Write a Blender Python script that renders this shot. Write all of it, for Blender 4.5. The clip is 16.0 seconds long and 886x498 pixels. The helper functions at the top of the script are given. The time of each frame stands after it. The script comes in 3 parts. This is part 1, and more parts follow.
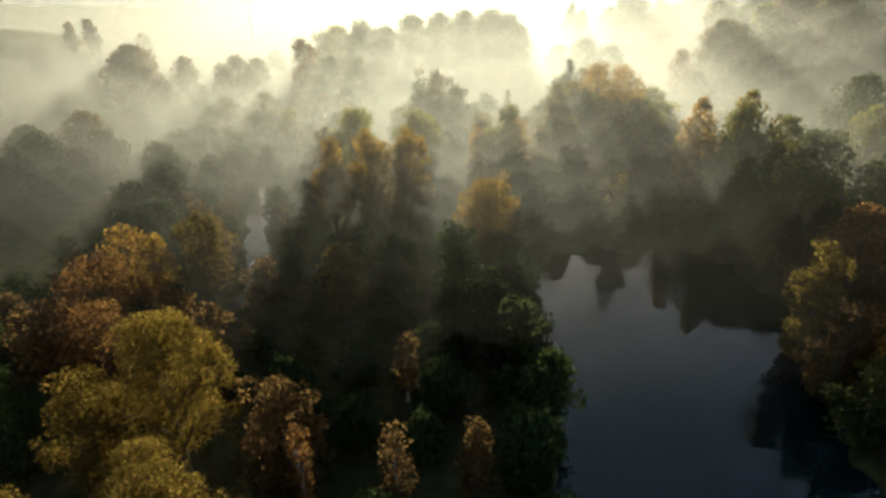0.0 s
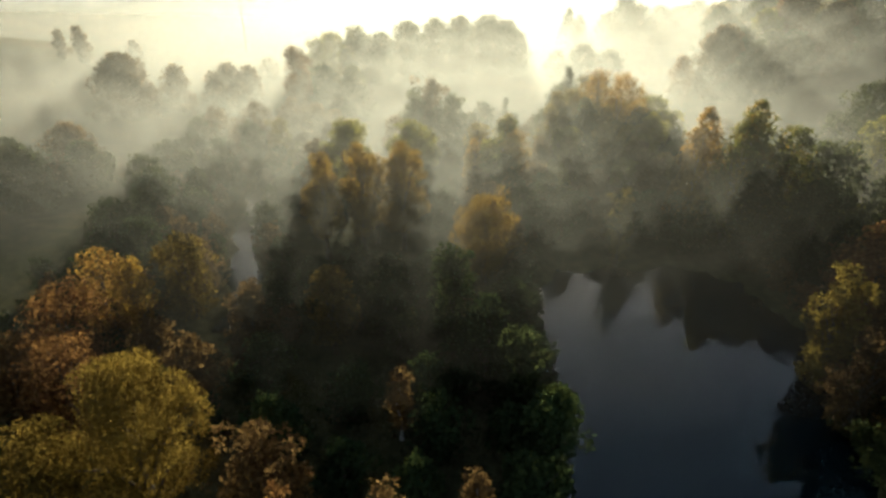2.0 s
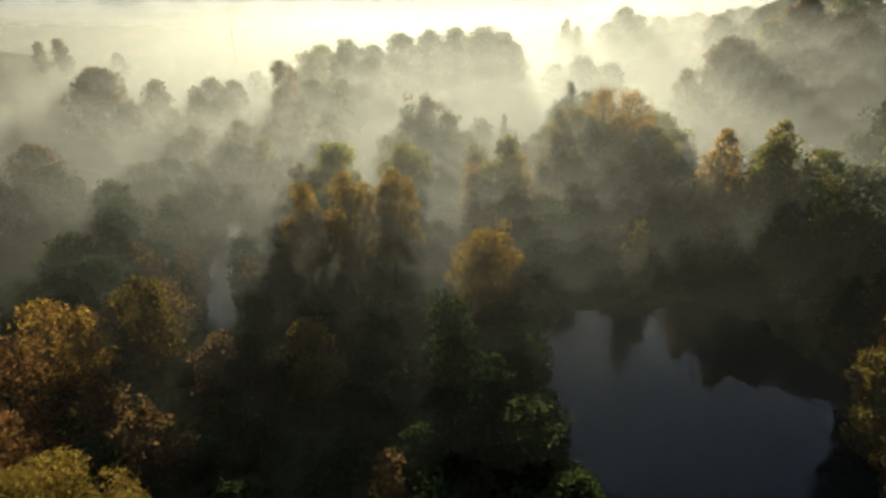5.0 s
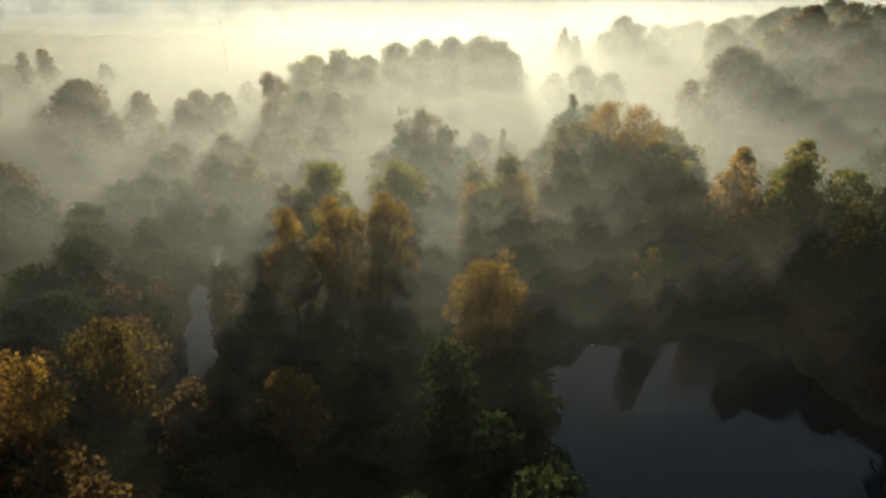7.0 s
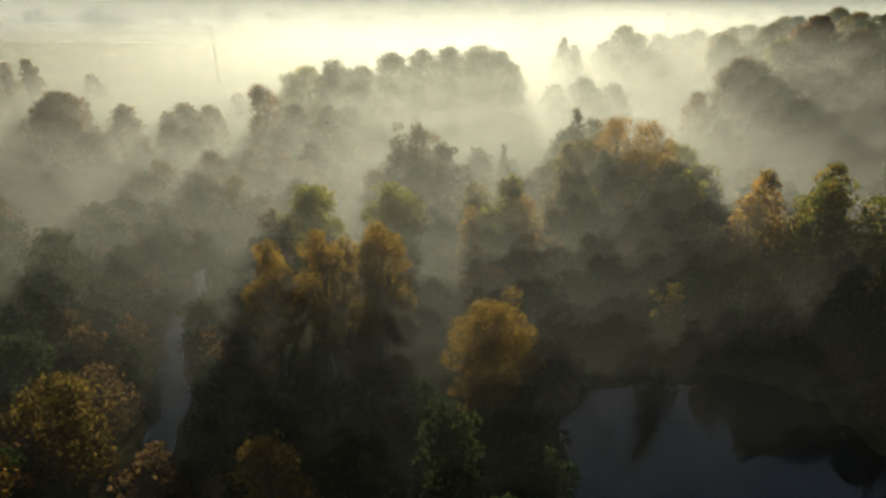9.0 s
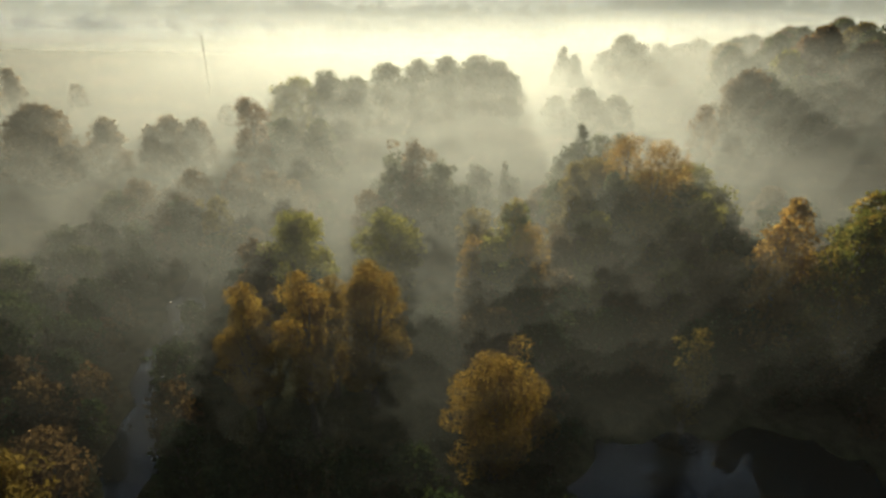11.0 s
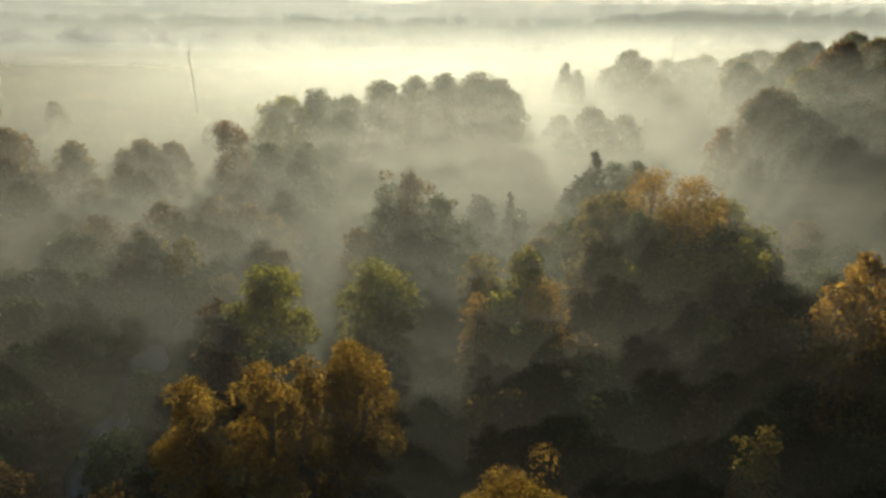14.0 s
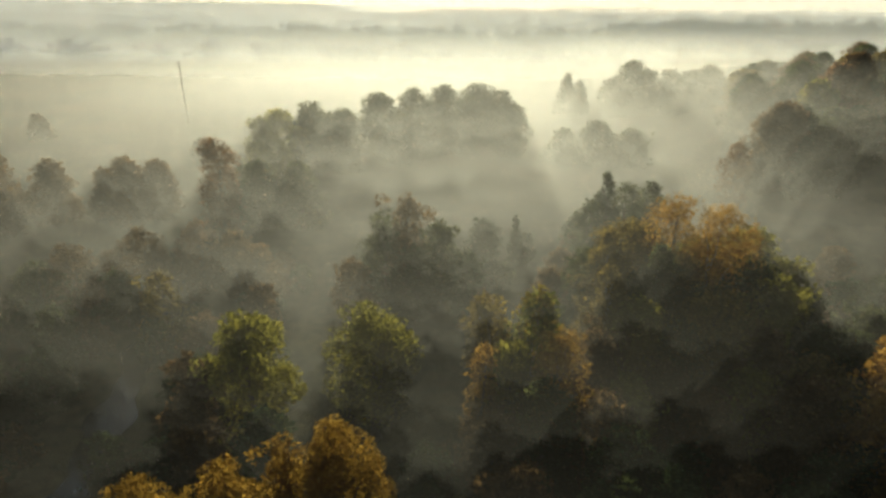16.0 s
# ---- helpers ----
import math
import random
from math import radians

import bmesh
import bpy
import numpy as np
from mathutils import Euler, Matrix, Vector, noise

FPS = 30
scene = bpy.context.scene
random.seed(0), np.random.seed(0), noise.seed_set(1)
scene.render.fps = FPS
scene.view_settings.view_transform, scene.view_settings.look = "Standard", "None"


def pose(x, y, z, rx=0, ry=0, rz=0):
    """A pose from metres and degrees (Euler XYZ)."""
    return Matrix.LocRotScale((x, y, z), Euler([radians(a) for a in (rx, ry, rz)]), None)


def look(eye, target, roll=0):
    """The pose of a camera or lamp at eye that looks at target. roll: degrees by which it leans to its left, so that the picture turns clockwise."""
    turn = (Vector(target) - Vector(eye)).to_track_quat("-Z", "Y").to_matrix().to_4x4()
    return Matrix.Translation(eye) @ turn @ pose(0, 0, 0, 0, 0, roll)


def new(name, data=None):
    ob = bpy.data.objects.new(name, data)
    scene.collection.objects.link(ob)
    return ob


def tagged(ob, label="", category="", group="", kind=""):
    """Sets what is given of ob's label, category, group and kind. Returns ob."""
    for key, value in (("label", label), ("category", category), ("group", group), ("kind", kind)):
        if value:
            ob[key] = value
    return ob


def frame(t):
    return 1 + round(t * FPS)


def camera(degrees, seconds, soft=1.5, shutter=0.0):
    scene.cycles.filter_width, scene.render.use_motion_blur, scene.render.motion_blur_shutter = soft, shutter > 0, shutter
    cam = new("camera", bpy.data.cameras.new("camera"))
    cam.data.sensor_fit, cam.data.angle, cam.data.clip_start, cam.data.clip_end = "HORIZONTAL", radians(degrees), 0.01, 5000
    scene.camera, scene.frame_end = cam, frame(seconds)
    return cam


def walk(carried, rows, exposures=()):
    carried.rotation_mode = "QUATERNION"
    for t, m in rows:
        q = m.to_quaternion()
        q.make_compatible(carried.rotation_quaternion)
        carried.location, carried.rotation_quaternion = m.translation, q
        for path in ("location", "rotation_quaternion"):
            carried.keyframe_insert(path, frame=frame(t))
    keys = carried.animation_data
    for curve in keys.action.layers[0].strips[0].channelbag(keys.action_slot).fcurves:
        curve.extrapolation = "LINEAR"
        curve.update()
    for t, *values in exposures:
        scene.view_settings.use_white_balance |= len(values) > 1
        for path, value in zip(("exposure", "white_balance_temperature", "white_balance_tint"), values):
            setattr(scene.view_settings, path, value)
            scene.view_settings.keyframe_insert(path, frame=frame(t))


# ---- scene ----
cam = camera(76.3, 16.0, soft=3.1)
PATH = [
    (0, (0.332, 0.059, 33.283), (0.3, 1.818, 32.332), 0.6),
    (0.5, (0.426, 0.895, 33.292), (0.395, 2.656, 32.344), 0.5),
    (1, (0.406, 1.785, 33.297), (0.377, 3.547, 32.351), 0.5),
    (1.5, (0.374, 2.693, 33.268), (0.349, 4.458, 32.327), 0.5),
    (2, (0.381, 3.645, 33.246), (0.358, 5.411, 32.308), 0.5),
    (2.5, (0.342, 4.634, 33.218), (0.323, 6.402, 32.284), 0.4),
    (3, (0.32, 5.697, 33.189), (0.303, 7.467, 32.258), 0.5),
    (3.5, (0.29, 6.828, 33.189), (0.275, 8.6, 32.262), 0.5),
    (4, (0.292, 7.975, 33.164), (0.279, 9.749, 32.241), 0.4),
    (6.5, (0.262, 14.124, 33.143), (0.261, 15.913, 32.248), 0.5),
    (7, (0.233, 15.438, 33.088), (0.236, 17.229, 32.198), 0.4),
    (7.5, (0.178, 16.756, 33.073), (0.183, 18.551, 32.19), 0.4),
    (8, (0.141, 18.139, 33.089), (0.15, 19.936, 32.21), 0.5),
    (8.5, (0.142, 19.581, 33.143), (0.153, 21.38, 32.27), 0.5),
    (9, (0.054, 21.058, 33.102), (0.068, 22.859, 32.234), 0.5),
    (11.5, (-0.093, 28.561, 33.178), (-0.065, 30.375, 32.337), 0.7),
    (12, (-0.038, 30.093, 33.21), (-0.012, 31.91, 32.375), 0.6),
    (12.5, (-0.093, 31.735, 33.193), (-0.064, 33.554, 32.363), 0.7),
    (13, (-0.125, 33.33, 33.185), (-0.093, 35.152, 32.361), 0.7),
    (13.5, (-0.175, 34.892, 33.199), (-0.141, 36.716, 32.38), 0.8),
    (14, (-0.226, 36.478, 33.214), (-0.19, 38.305, 32.403), 0.8),
    (14.5, (-0.297, 38.077, 33.258), (-0.259, 39.907, 32.452), 0.8),
    (15, (-0.341, 39.698, 33.221), (-0.301, 41.531, 32.422), 0.8),
    (15.5, (-0.414, 41.326, 33.247), (-0.372, 43.162, 32.454), 0.8),
    (16, (-0.475, 42.938, 33.296), (-0.432, 44.777, 32.509), 0.8),
]
walk(cam, [(t, look(eye, target, roll)) for t, eye, target, roll in PATH],
     exposures=[(0, 1.6), (4, 1.36), (9, 1.16), (16, 0.98)])

scene.cycles.transparent_max_bounces = 128
scene.cycles.max_bounces = 5
scene.cycles.diffuse_bounces = 2
scene.cycles.glossy_bounces = 2

# ---- light: low autumn sun straight ahead, hazy sky ----
SUN_EL, SUN_AZ = 11.0, 0.0
world = bpy.data.worlds.new("world")
scene.world = world
world.use_nodes = True
wn = world.node_tree
sky = wn.nodes.new("ShaderNodeTexSky")
sky.sky_type = 'NISHITA'
sky.sun_disc = False
sky.sun_elevation = radians(SUN_EL)
sky.sun_rotation = radians(SUN_AZ)
sky.dust_density = 3.0
sky.air_density = 1.0
sky.ozone_density = 1.2
wn.links.new(sky.outputs[0], wn.nodes["Background"].inputs[0])
wn.nodes["Background"].inputs[1].default_value = 0.08
sun = new("sun", bpy.data.lights.new("sun", "SUN"))
sun.data.energy = 5.0
sun.data.angle = radians(1.6)
sun.data.color = (1.0, 0.965, 0.66)
far_off = (math.sin(radians(SUN_AZ)) * 300, math.cos(radians(SUN_AZ)) * 300, math.tan(radians(SUN_EL)) * 300)
sun.matrix_world = look(far_off, (0, 0, 0))


# ---- materials ----
def material(name):
    m = bpy.data.materials.new(name)
    m.use_nodes = True
    nt = m.node_tree
    nt.nodes.clear()
    out = nt.nodes.new("ShaderNodeOutputMaterial")
    return m, nt, out


def node(nt, kind, **values):
    n = nt.nodes.new(kind)
    for key, value in values.items():
        n.inputs[key.replace("_", " ")].default_value = value
    return n


def ramp(nt, source, stops):
    r = nt.nodes.new("ShaderNodeValToRGB")
    while len(r.color_ramp.elements) < len(stops):
        r.color_ramp.elements.new(0.5)
    for e, (at, col) in zip(r.color_ramp.elements, stops):
        e.position = at
        e.color = (*col, 1)
    nt.links.new(source, r.inputs[0])
    return r.outputs[0]


def leaf_material(name, dark, mid, light, glow=0.6):
    """Leaves that let light through; each leaf and each tree has its own tint."""
    m, nt, out = material(name)
    geo = nt.nodes.new("ShaderNodeNewGeometry")
    info = nt.nodes.new("ShaderNodeObjectInfo")
    nz = node(nt, "ShaderNodeTexNoise", Scale=0.45, Detail=3.0)
    nt.links.new(geo.outputs["Position"], nz.inputs["Vector"])
    a = nt.nodes.new("ShaderNodeMath")
    a.operation = 'MULTIPLY_ADD'
    a.inputs[1].default_value = 0.18
    nt.links.new(geo.outputs["Random Per Island"], a.inputs[0])
    b = nt.nodes.new("ShaderNodeMath")
    b.operation = 'MULTIPLY_ADD'
    b.inputs[1].default_value = 0.9
    b.inputs[2].default_value = -0.18
    nt.links.new(nz.outputs[0], b.inputs[0])
    c = nt.nodes.new("ShaderNodeMath")
    c.operation = 'MULTIPLY_ADD'
    c.inputs[1].default_value = 0.2
    nt.links.new(info.outputs["Random"], c.inputs[0])
    nt.links.new(b.outputs[0], c.inputs[2])
    nt.links.new(c.outputs[0], a.inputs[2])
    col = ramp(nt, a.outputs[0], [(0.05, dark), (0.45, mid), (0.95, light)])
    d = nt.nodes.new("ShaderNodeBsdfDiffuse")
    t = nt.nodes.new("ShaderNodeBsdfTranslucent")
    mix = nt.nodes.new("ShaderNodeMixShader")
    mix.inputs[0].default_value = glow
    nt.links.new(col, d.inputs[0])
    nt.links.new(col, t.inputs[0])
    nt.links.new(d.outputs[0], mix.inputs[1])
    nt.links.new(t.outputs[0], mix.inputs[2])
    nt.links.new(mix.outputs[0], out.inputs[0])
    return m


LEAF = {
    "gold": leaf_material("leaf_gold", (0.06, 0.032, 0.007), (0.20, 0.118, 0.02), (0.36, 0.225, 0.038), 0.72),
    "umber": leaf_material("leaf_umber", (0.03, 0.023, 0.006), (0.13, 0.085, 0.02), (0.24, 0.165, 0.036)),
    "ochre": leaf_material("leaf_ochre", (0.045, 0.031, 0.008), (0.125, 0.088, 0.02), (0.225, 0.165, 0.036)),
    "orange": leaf_material("leaf_orange", (0.08, 0.042, 0.012), (0.26, 0.145, 0.03), (0.44, 0.26, 0.045)),
    "russet": leaf_material("leaf_russet", (0.06, 0.028, 0.012), (0.13, 0.064, 0.024), (0.26, 0.135, 0.04)),
    "olive": leaf_material("leaf_olive", (0.045, 0.045, 0.009), (0.15, 0.135, 0.024), (0.28, 0.24, 0.042), 0.7),
    "green": leaf_material("leaf_green", (0.018, 0.025, 0.009), (0.044, 0.052, 0.020), (0.10, 0.10, 0.034)),
    "mixed": leaf_material("leaf_mixed", (0.03, 0.045, 0.01), (0.10, 0.10, 0.02), (0.42, 0.22, 0.03)),
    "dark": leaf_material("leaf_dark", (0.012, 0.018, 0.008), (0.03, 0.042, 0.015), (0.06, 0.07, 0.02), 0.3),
    "brown": leaf_material("leaf_brown", (0.04, 0.025, 0.012), (0.10, 0.06, 0.025), (0.18, 0.11, 0.04)),
}


def bark_material(name, dark, light):
    m, nt, out = material(name)
    geo = nt.nodes.new("ShaderNodeNewGeometry")
    nz = node(nt, "ShaderNodeTexNoise", Scale=6.0, Detail=5.0)
    nt.links.new(geo.outputs["Position"], nz.inputs["Vector"])
    p = node(nt, "ShaderNodeBsdfPrincipled", Roughness=0.95, Specular_IOR_Level=0.08)
    nt.links.new(ramp(nt, nz.outputs[0], [(0.35, dark), (0.65, light)]), p.inputs["Base Color"])
    bump = node(nt, "ShaderNodeBump", Strength=0.6, Distance=0.05)
    nt.links.new(nz.outputs[0], bump.inputs["Height"])
    nt.links.new(bump.outputs[0], p.inputs["Normal"])
    nt.links.new(p.outputs[0], out.inputs[0])
    return m


BARK = bark_material("bark_grey_brown", (0.035, 0.026, 0.018), (0.12, 0.095, 0.07))
BIRCH_BARK = bark_material("bark_birch", (0.06, 0.05, 0.045), (0.45, 0.42, 0.37))
POLE_WOOD = bark_material("weathered_pole_wood", (0.06, 0.05, 0.04), (0.14, 0.12, 0.10))


def ground_material():
    m, nt, out = material("autumn_meadow")
    geo = nt.nodes.new("ShaderNodeNewGeometry")
    big = node(nt, "ShaderNodeTexNoise", Scale=0.035, Detail=4.0)
    fine = node(nt, "ShaderNodeTexNoise", Scale=0.9, Detail=6.0)
    tuft = node(nt, "ShaderNodeTexNoise", Scale=4.0, Detail=3.0)
    for n in (big, fine, tuft):
        nt.links.new(geo.outputs["Position"], n.inputs["Vector"])
    c1 = ramp(nt, big.outputs[0], [(0.35, (0.035, 0.038, 0.013)), (0.52, (0.065, 0.056, 0.023)), (0.68, (0.10, 0.072, 0.036))])
    c2 = ramp(nt, fine.outputs[0], [(0.3, (0.35, 0.34, 0.30)), (0.7, (1.0, 1.0, 1.0))])
    mul = nt.nodes.new("ShaderNodeMixRGB")
    mul.blend_type = 'MULTIPLY'
    mul.inputs[0].default_value = 0.8
    nt.links.new(c1, mul.inputs[1])
    nt.links.new(c2, mul.inputs[2])
    p = node(nt, "ShaderNodeBsdfPrincipled", Roughness=1.0, Specular_IOR_Level=0.05)
    nt.links.new(mul.outputs[0], p.inputs["Base Color"])
    bump = node(nt, "ShaderNodeBump", Strength=0.8, Distance=0.4)
    nt.links.new(tuft.outputs[0], bump.inputs["Height"])
    nt.links.new(bump.outputs[0], p.inputs["Normal"])
    nt.links.new(p.outputs[0], out.inputs[0])
    return m


def water_material():
    m, nt, out = material("still_dark_water")
    geo = nt.nodes.new("ShaderNodeNewGeometry")
    nz = node(nt, "ShaderNodeTexNoise", Scale=1.2, Detail=2.0)
    nt.links.new(geo.outputs["Position"], nz.inputs["Vector"])
    bump = node(nt, "ShaderNodeBump", Strength=0.05, Distance=0.02)
    nt.links.new(nz.outputs[0], bump.inputs["Height"])
    p = node(nt, "ShaderNodeBsdfPrincipled", Roughness=0.04, IOR=1.333)
    p.inputs["Base Color"].default_value = (0.002, 0.006, 0.007, 1)
    p.inputs["Specular Tint"].default_value = (0.72, 0.92, 1.0, 1)
    nt.links.new(bump.outputs[0], p.inputs["Normal"])
    nt.links.new(p.outputs[0], out.inputs[0])
    return m


MIST_FROM, MIST_TO = 34.0, 330.0
MIST_STEP = (2.9, 10.0)
MIST_LOBE = (3.0, 0.57, 0.090, 0.05)
HAZE = [(345, -2, 30, 0.40, 700, 0.34), (405, -2, 64, 0.62, 800, 0.20), (640, -2, 70, 0.50, 1100, 0.22), (1000, -2, 110, 0.5, 1800, 0.22), (2700, -2, 260, 0.75, 4500, 0.45)]


def ranged(nt, source, lo, hi, at_lo, at_hi, soft=True):
    r = nt.nodes.new("ShaderNodeMapRange")
    if soft:
        r.interpolation_type = 'SMOOTHSTEP'
    for key, value in zip((1, 2, 3, 4), (lo, hi, at_lo, at_hi)):
        r.inputs[key].default_value = value
    nt.links.new(source, r.inputs[0])
    return r.outputs[0]


def maths(nt, operation, a, b):
    n = nt.nodes.new("ShaderNodeMath")
    n.operation = operation
    for k, v in enumerate((a, b)):
        if isinstance(v, float):
            n.inputs[k].default_value = v
        else:
            nt.links.new(v, n.inputs[k])
    return n.outputs[0]


def mist_material():
    """Drops of water in the air: they scatter the low sun forward and let the rest through. Thin over the near wood, thicker down the valley,
    and pooled over the open meadow."""
    m, nt, out = material("morning_mist")
    geo = nt.nodes.new("ShaderNodeNewGeometry")
    sep = nt.nodes.new("ShaderNodeSeparateXYZ")
    nt.links.new(geo.outputs["Position"], sep.inputs[0])
    px, py, pz = sep.outputs
    scale = nt.nodes.new("ShaderNodeMapping")
    scale.inputs["Scale"].default_value = (0.022, 0.026, 0.085)
    nt.links.new(geo.outputs["Position"], scale.inputs["Vector"])
    wisps = node(nt, "ShaderNodeTexNoise", Scale=1.0, Detail=3.0, Roughness=0.55, Distortion=0.5)
    nt.links.new(scale.outputs[0], wisps.inputs["Vector"])
    wisp = maths(nt, 'MULTIPLY', ranged(nt, wisps.outputs[0], 0.32, 0.68, 0.5, 1.5, False), ranged(nt, py, 125.0, 190.0, 1.0, 0.45))
    # share of the sunlight taken out in a metre
    low = maths(nt, 'MULTIPLY', maths(nt, 'MULTIPLY', ranged(nt, pz, 4.0, 15.0, 0.0145, 0.0), ranged(nt, py, 42.0, 84.0, 0.06, 1.0)), wisp)
    wooded = maths(nt, 'MULTIPLY', ranged(nt, px, -4.0, 14.0, 0.0, 0.15), ranged(nt, py, 94.0, 112.0, 1.0, 0.0))
    low = maths(nt, 'MULTIPLY', low, maths(nt, 'SUBTRACT', 1.0, wooded))
    high = maths(nt, 'MULTIPLY', ranged(nt, pz, 12.0, 28.0, 0.0028, 0.0), ranged(nt, py, 30.0, 80.0, 0.3, 1.0))
    meadow = maths(nt, 'MULTIPLY', ranged(nt, px, -70.0, -36.0, 0.0042, 0.0), ranged(nt, pz, 2.0, 12.0, 1.0, 0.0))
    birches = maths(nt, 'MULTIPLY', maths(nt, 'MULTIPLY', ranged(nt, px, 24.0, 38.0, 0.0, 0.006), maths(nt, 'MULTIPLY', ranged(nt, py, 56.0, 70.0, 0.0, 1.0), ranged(nt, py, 88.0, 112.0, 1.0, 0.0))),
                    ranged(nt, pz, 6.0, 18.0, 1.0, 0.0))
    meadow = maths(nt, 'ADD', meadow, birches)
    field = maths(nt, 'MULTIPLY', ranged(nt, py, 115.0, 170.0, 0.0, 0.0028), ranged(nt, pz, 6.0, 19.0, 1.0, 0.0))
    hillside = maths(nt, 'MULTIPLY', maths(nt, 'MULTIPLY', ranged(nt, px, 40.0, 80.0, 0.0, 0.0065), ranged(nt, py, 105.0, 150.0, 0.0, 1.0)), ranged(nt, pz, 10.0, 27.0, 1.0, 0.0))
    thick = maths(nt, 'ADD', maths(nt, 'ADD', low, high), maths(nt, 'ADD', maths(nt, 'ADD', meadow, hillside), field))
    thick = maths(nt, 'MULTIPLY', thick, ranged(nt, px, -150.0, -45.0, 0.5, 1.0))
    apart = ranged(nt, py, MIST_FROM, MIST_TO, *MIST_STEP, False)
    depth = maths(nt, 'MULTIPLY', thick, apart)
    alpha = maths(nt, 'SUBTRACT', 1.0, maths(nt, 'POWER', 2.718, maths(nt, 'MULTIPLY', depth, -1.0)))
    ahead = node(nt, "ShaderNodeBsdfRefraction", IOR=MIST_LOBE[0], Roughness=MIST_LOBE[1])
    ahead.distribution = 'BECKMANN'
    wide = node(nt, "ShaderNodeBsdfTranslucent")
    sunward = nt.nodes.new("ShaderNodeCombineXYZ")
    for k, v in enumerate((0.0, -math.cos(radians(SUN_EL)), -math.sin(radians(SUN_EL)))):
        sunward.inputs[k].default_value = v
    nt.links.new(sunward.outputs[0], ahead.inputs["Normal"])
    nt.links.new(sunward.outputs[0], wide.inputs["Normal"])
    for shader, part in ((ahead, MIST_LOBE[2]), (wide, MIST_LOBE[3])):
        shader.inputs[0].default_value = (part, part, part, 1)
    body = nt.nodes.new("ShaderNodeMixShader")
    nt.links.new(ahead.outputs[0], body.inputs[1])
    nt.links.new(wide.outputs[0], body.inputs[2])
    clear = nt.nodes.new("ShaderNodeBsdfTransparent")
    mix = nt.nodes.new("ShaderNodeMixShader")
    nt.links.new(alpha, mix.inputs[0])
    nt.links.new(clear.outputs[0], mix.inputs[1])
    nt.links.new(body.outputs[0], mix.inputs[2])
    nt.links.new(mix.outputs[0], out.inputs[0])
    return m


def haze_material(bottom, top, most, shine):
    """Haze over the far fields, thick at the ground and thin above; the sun shines through it from behind."""
    m, nt, out = material("far_haze")
    geo = nt.nodes.new("ShaderNodeNewGeometry")
    sep = nt.nodes.new("ShaderNodeSeparateXYZ")
    nt.links.new(geo.outputs["Position"], sep.inputs[0])
    fall = nt.nodes.new("ShaderNodeMapRange")
    fall.interpolation_type = 'SMOOTHSTEP'
    for key, value in zip((1, 2, 3, 4), (bottom, top, most, 0.0)):
        fall.inputs[key].default_value = value
    nt.links.new(sep.outputs[2], fall.inputs[0])
    t = nt.nodes.new("ShaderNodeBsdfTranslucent")
    t.inputs[0].default_value = (0.92, 0.92, 0.92, 1)
    d = nt.nodes.new("ShaderNodeBsdfDiffuse")
    d.inputs[0].default_value = (0.92, 0.92, 0.92, 1)
    body = nt.nodes.new("ShaderNodeMixShader")
    body.inputs[0].default_value = shine
    nt.links.new(d.outputs[0], body.inputs[1])
    nt.links.new(t.outputs[0], body.inputs[2])
    clear = nt.nodes.new("ShaderNodeBsdfTransparent")
    mix = nt.nodes.new("ShaderNodeMixShader")
    nt.links.new(fall.outputs[0], mix.inputs[0])
    nt.links.new(clear.outputs[0], mix.inputs[1])
    nt.links.new(body.outputs[0], mix.inputs[2])
    nt.links.new(mix.outputs[0], out.inputs[0])
    return m


# ---- ground, pond and stream ----
POND = [(8, 4), (6.5, 14), (8, 26), (9.5, 37), (9, 46), (9.8, 54), (10.4, 58.5), (14, 61.8), (21, 62.6), (30, 63.2), (34, 59), (36, 50),
        (33.5, 43), (31.5, 37), (31, 30), (32, 18), (28, 6), (18, 1)]
STREAM = [(-31, 96), (-29, 86), (-27.5, 76), (-26, 68), (-23.6, 60), (-21.6, 53), (-20.8, 49)]


def segment_distance(px, py, a, b):
    ax, ay, bx, by = *a, *b
    u = np.clip(((px - ax) * (bx - ax) + (py - ay) * (by - ay)) / ((bx - ax) ** 2 + (by - ay) ** 2), 0, 1)
    return np.hypot(px - ax - u * (bx - ax), py - ay - u * (by - ay))


def pond_distance(px, py):
    """Metres to the pond's shore, negative on the water."""
    px, py = np.asarray(px, float), np.asarray(py, float)
    inside = np.zeros(px.shape, bool)
    d = np.full(px.shape, 1e9)
    for a, b in zip(POND, POND[1:] + POND[:1]):
        d = np.minimum(d, segment_distance(px, py, a, b))
        cross = (a[1] > py) != (b[1] > py)
        at = a[0] + (py - a[1]) / ((b[1] - a[1]) or 1e-9) * (b[0] - a[0])
        inside ^= cross & (px < at)
    return np.where(inside, -d, d) + 0.6 * np.sin(px * 0.9 + py * 0.6) + 0.4 * np.sin(py * 1.7 - px)


def stream_distance(px, py):
    d = np.full(np.shape(px), 1e9)
    for n, (a, b) in enumerate(zip(STREAM, STREAM[1:])):
        d = np.minimum(d, segment_distance(np.asarray(px, float), np.asarray(py, float), a, b))
    return d - 1.6 - 0.5 * np.sin(np.asarray(py, float) * 0.55) - 0.3 * np.sin(np.asarray(py, float) * 1.3)


def smooth(v, lo, hi):
    u = np.clip((v - lo) / (hi - lo), 0, 1)
    return u * u * (3 - 2 * u)


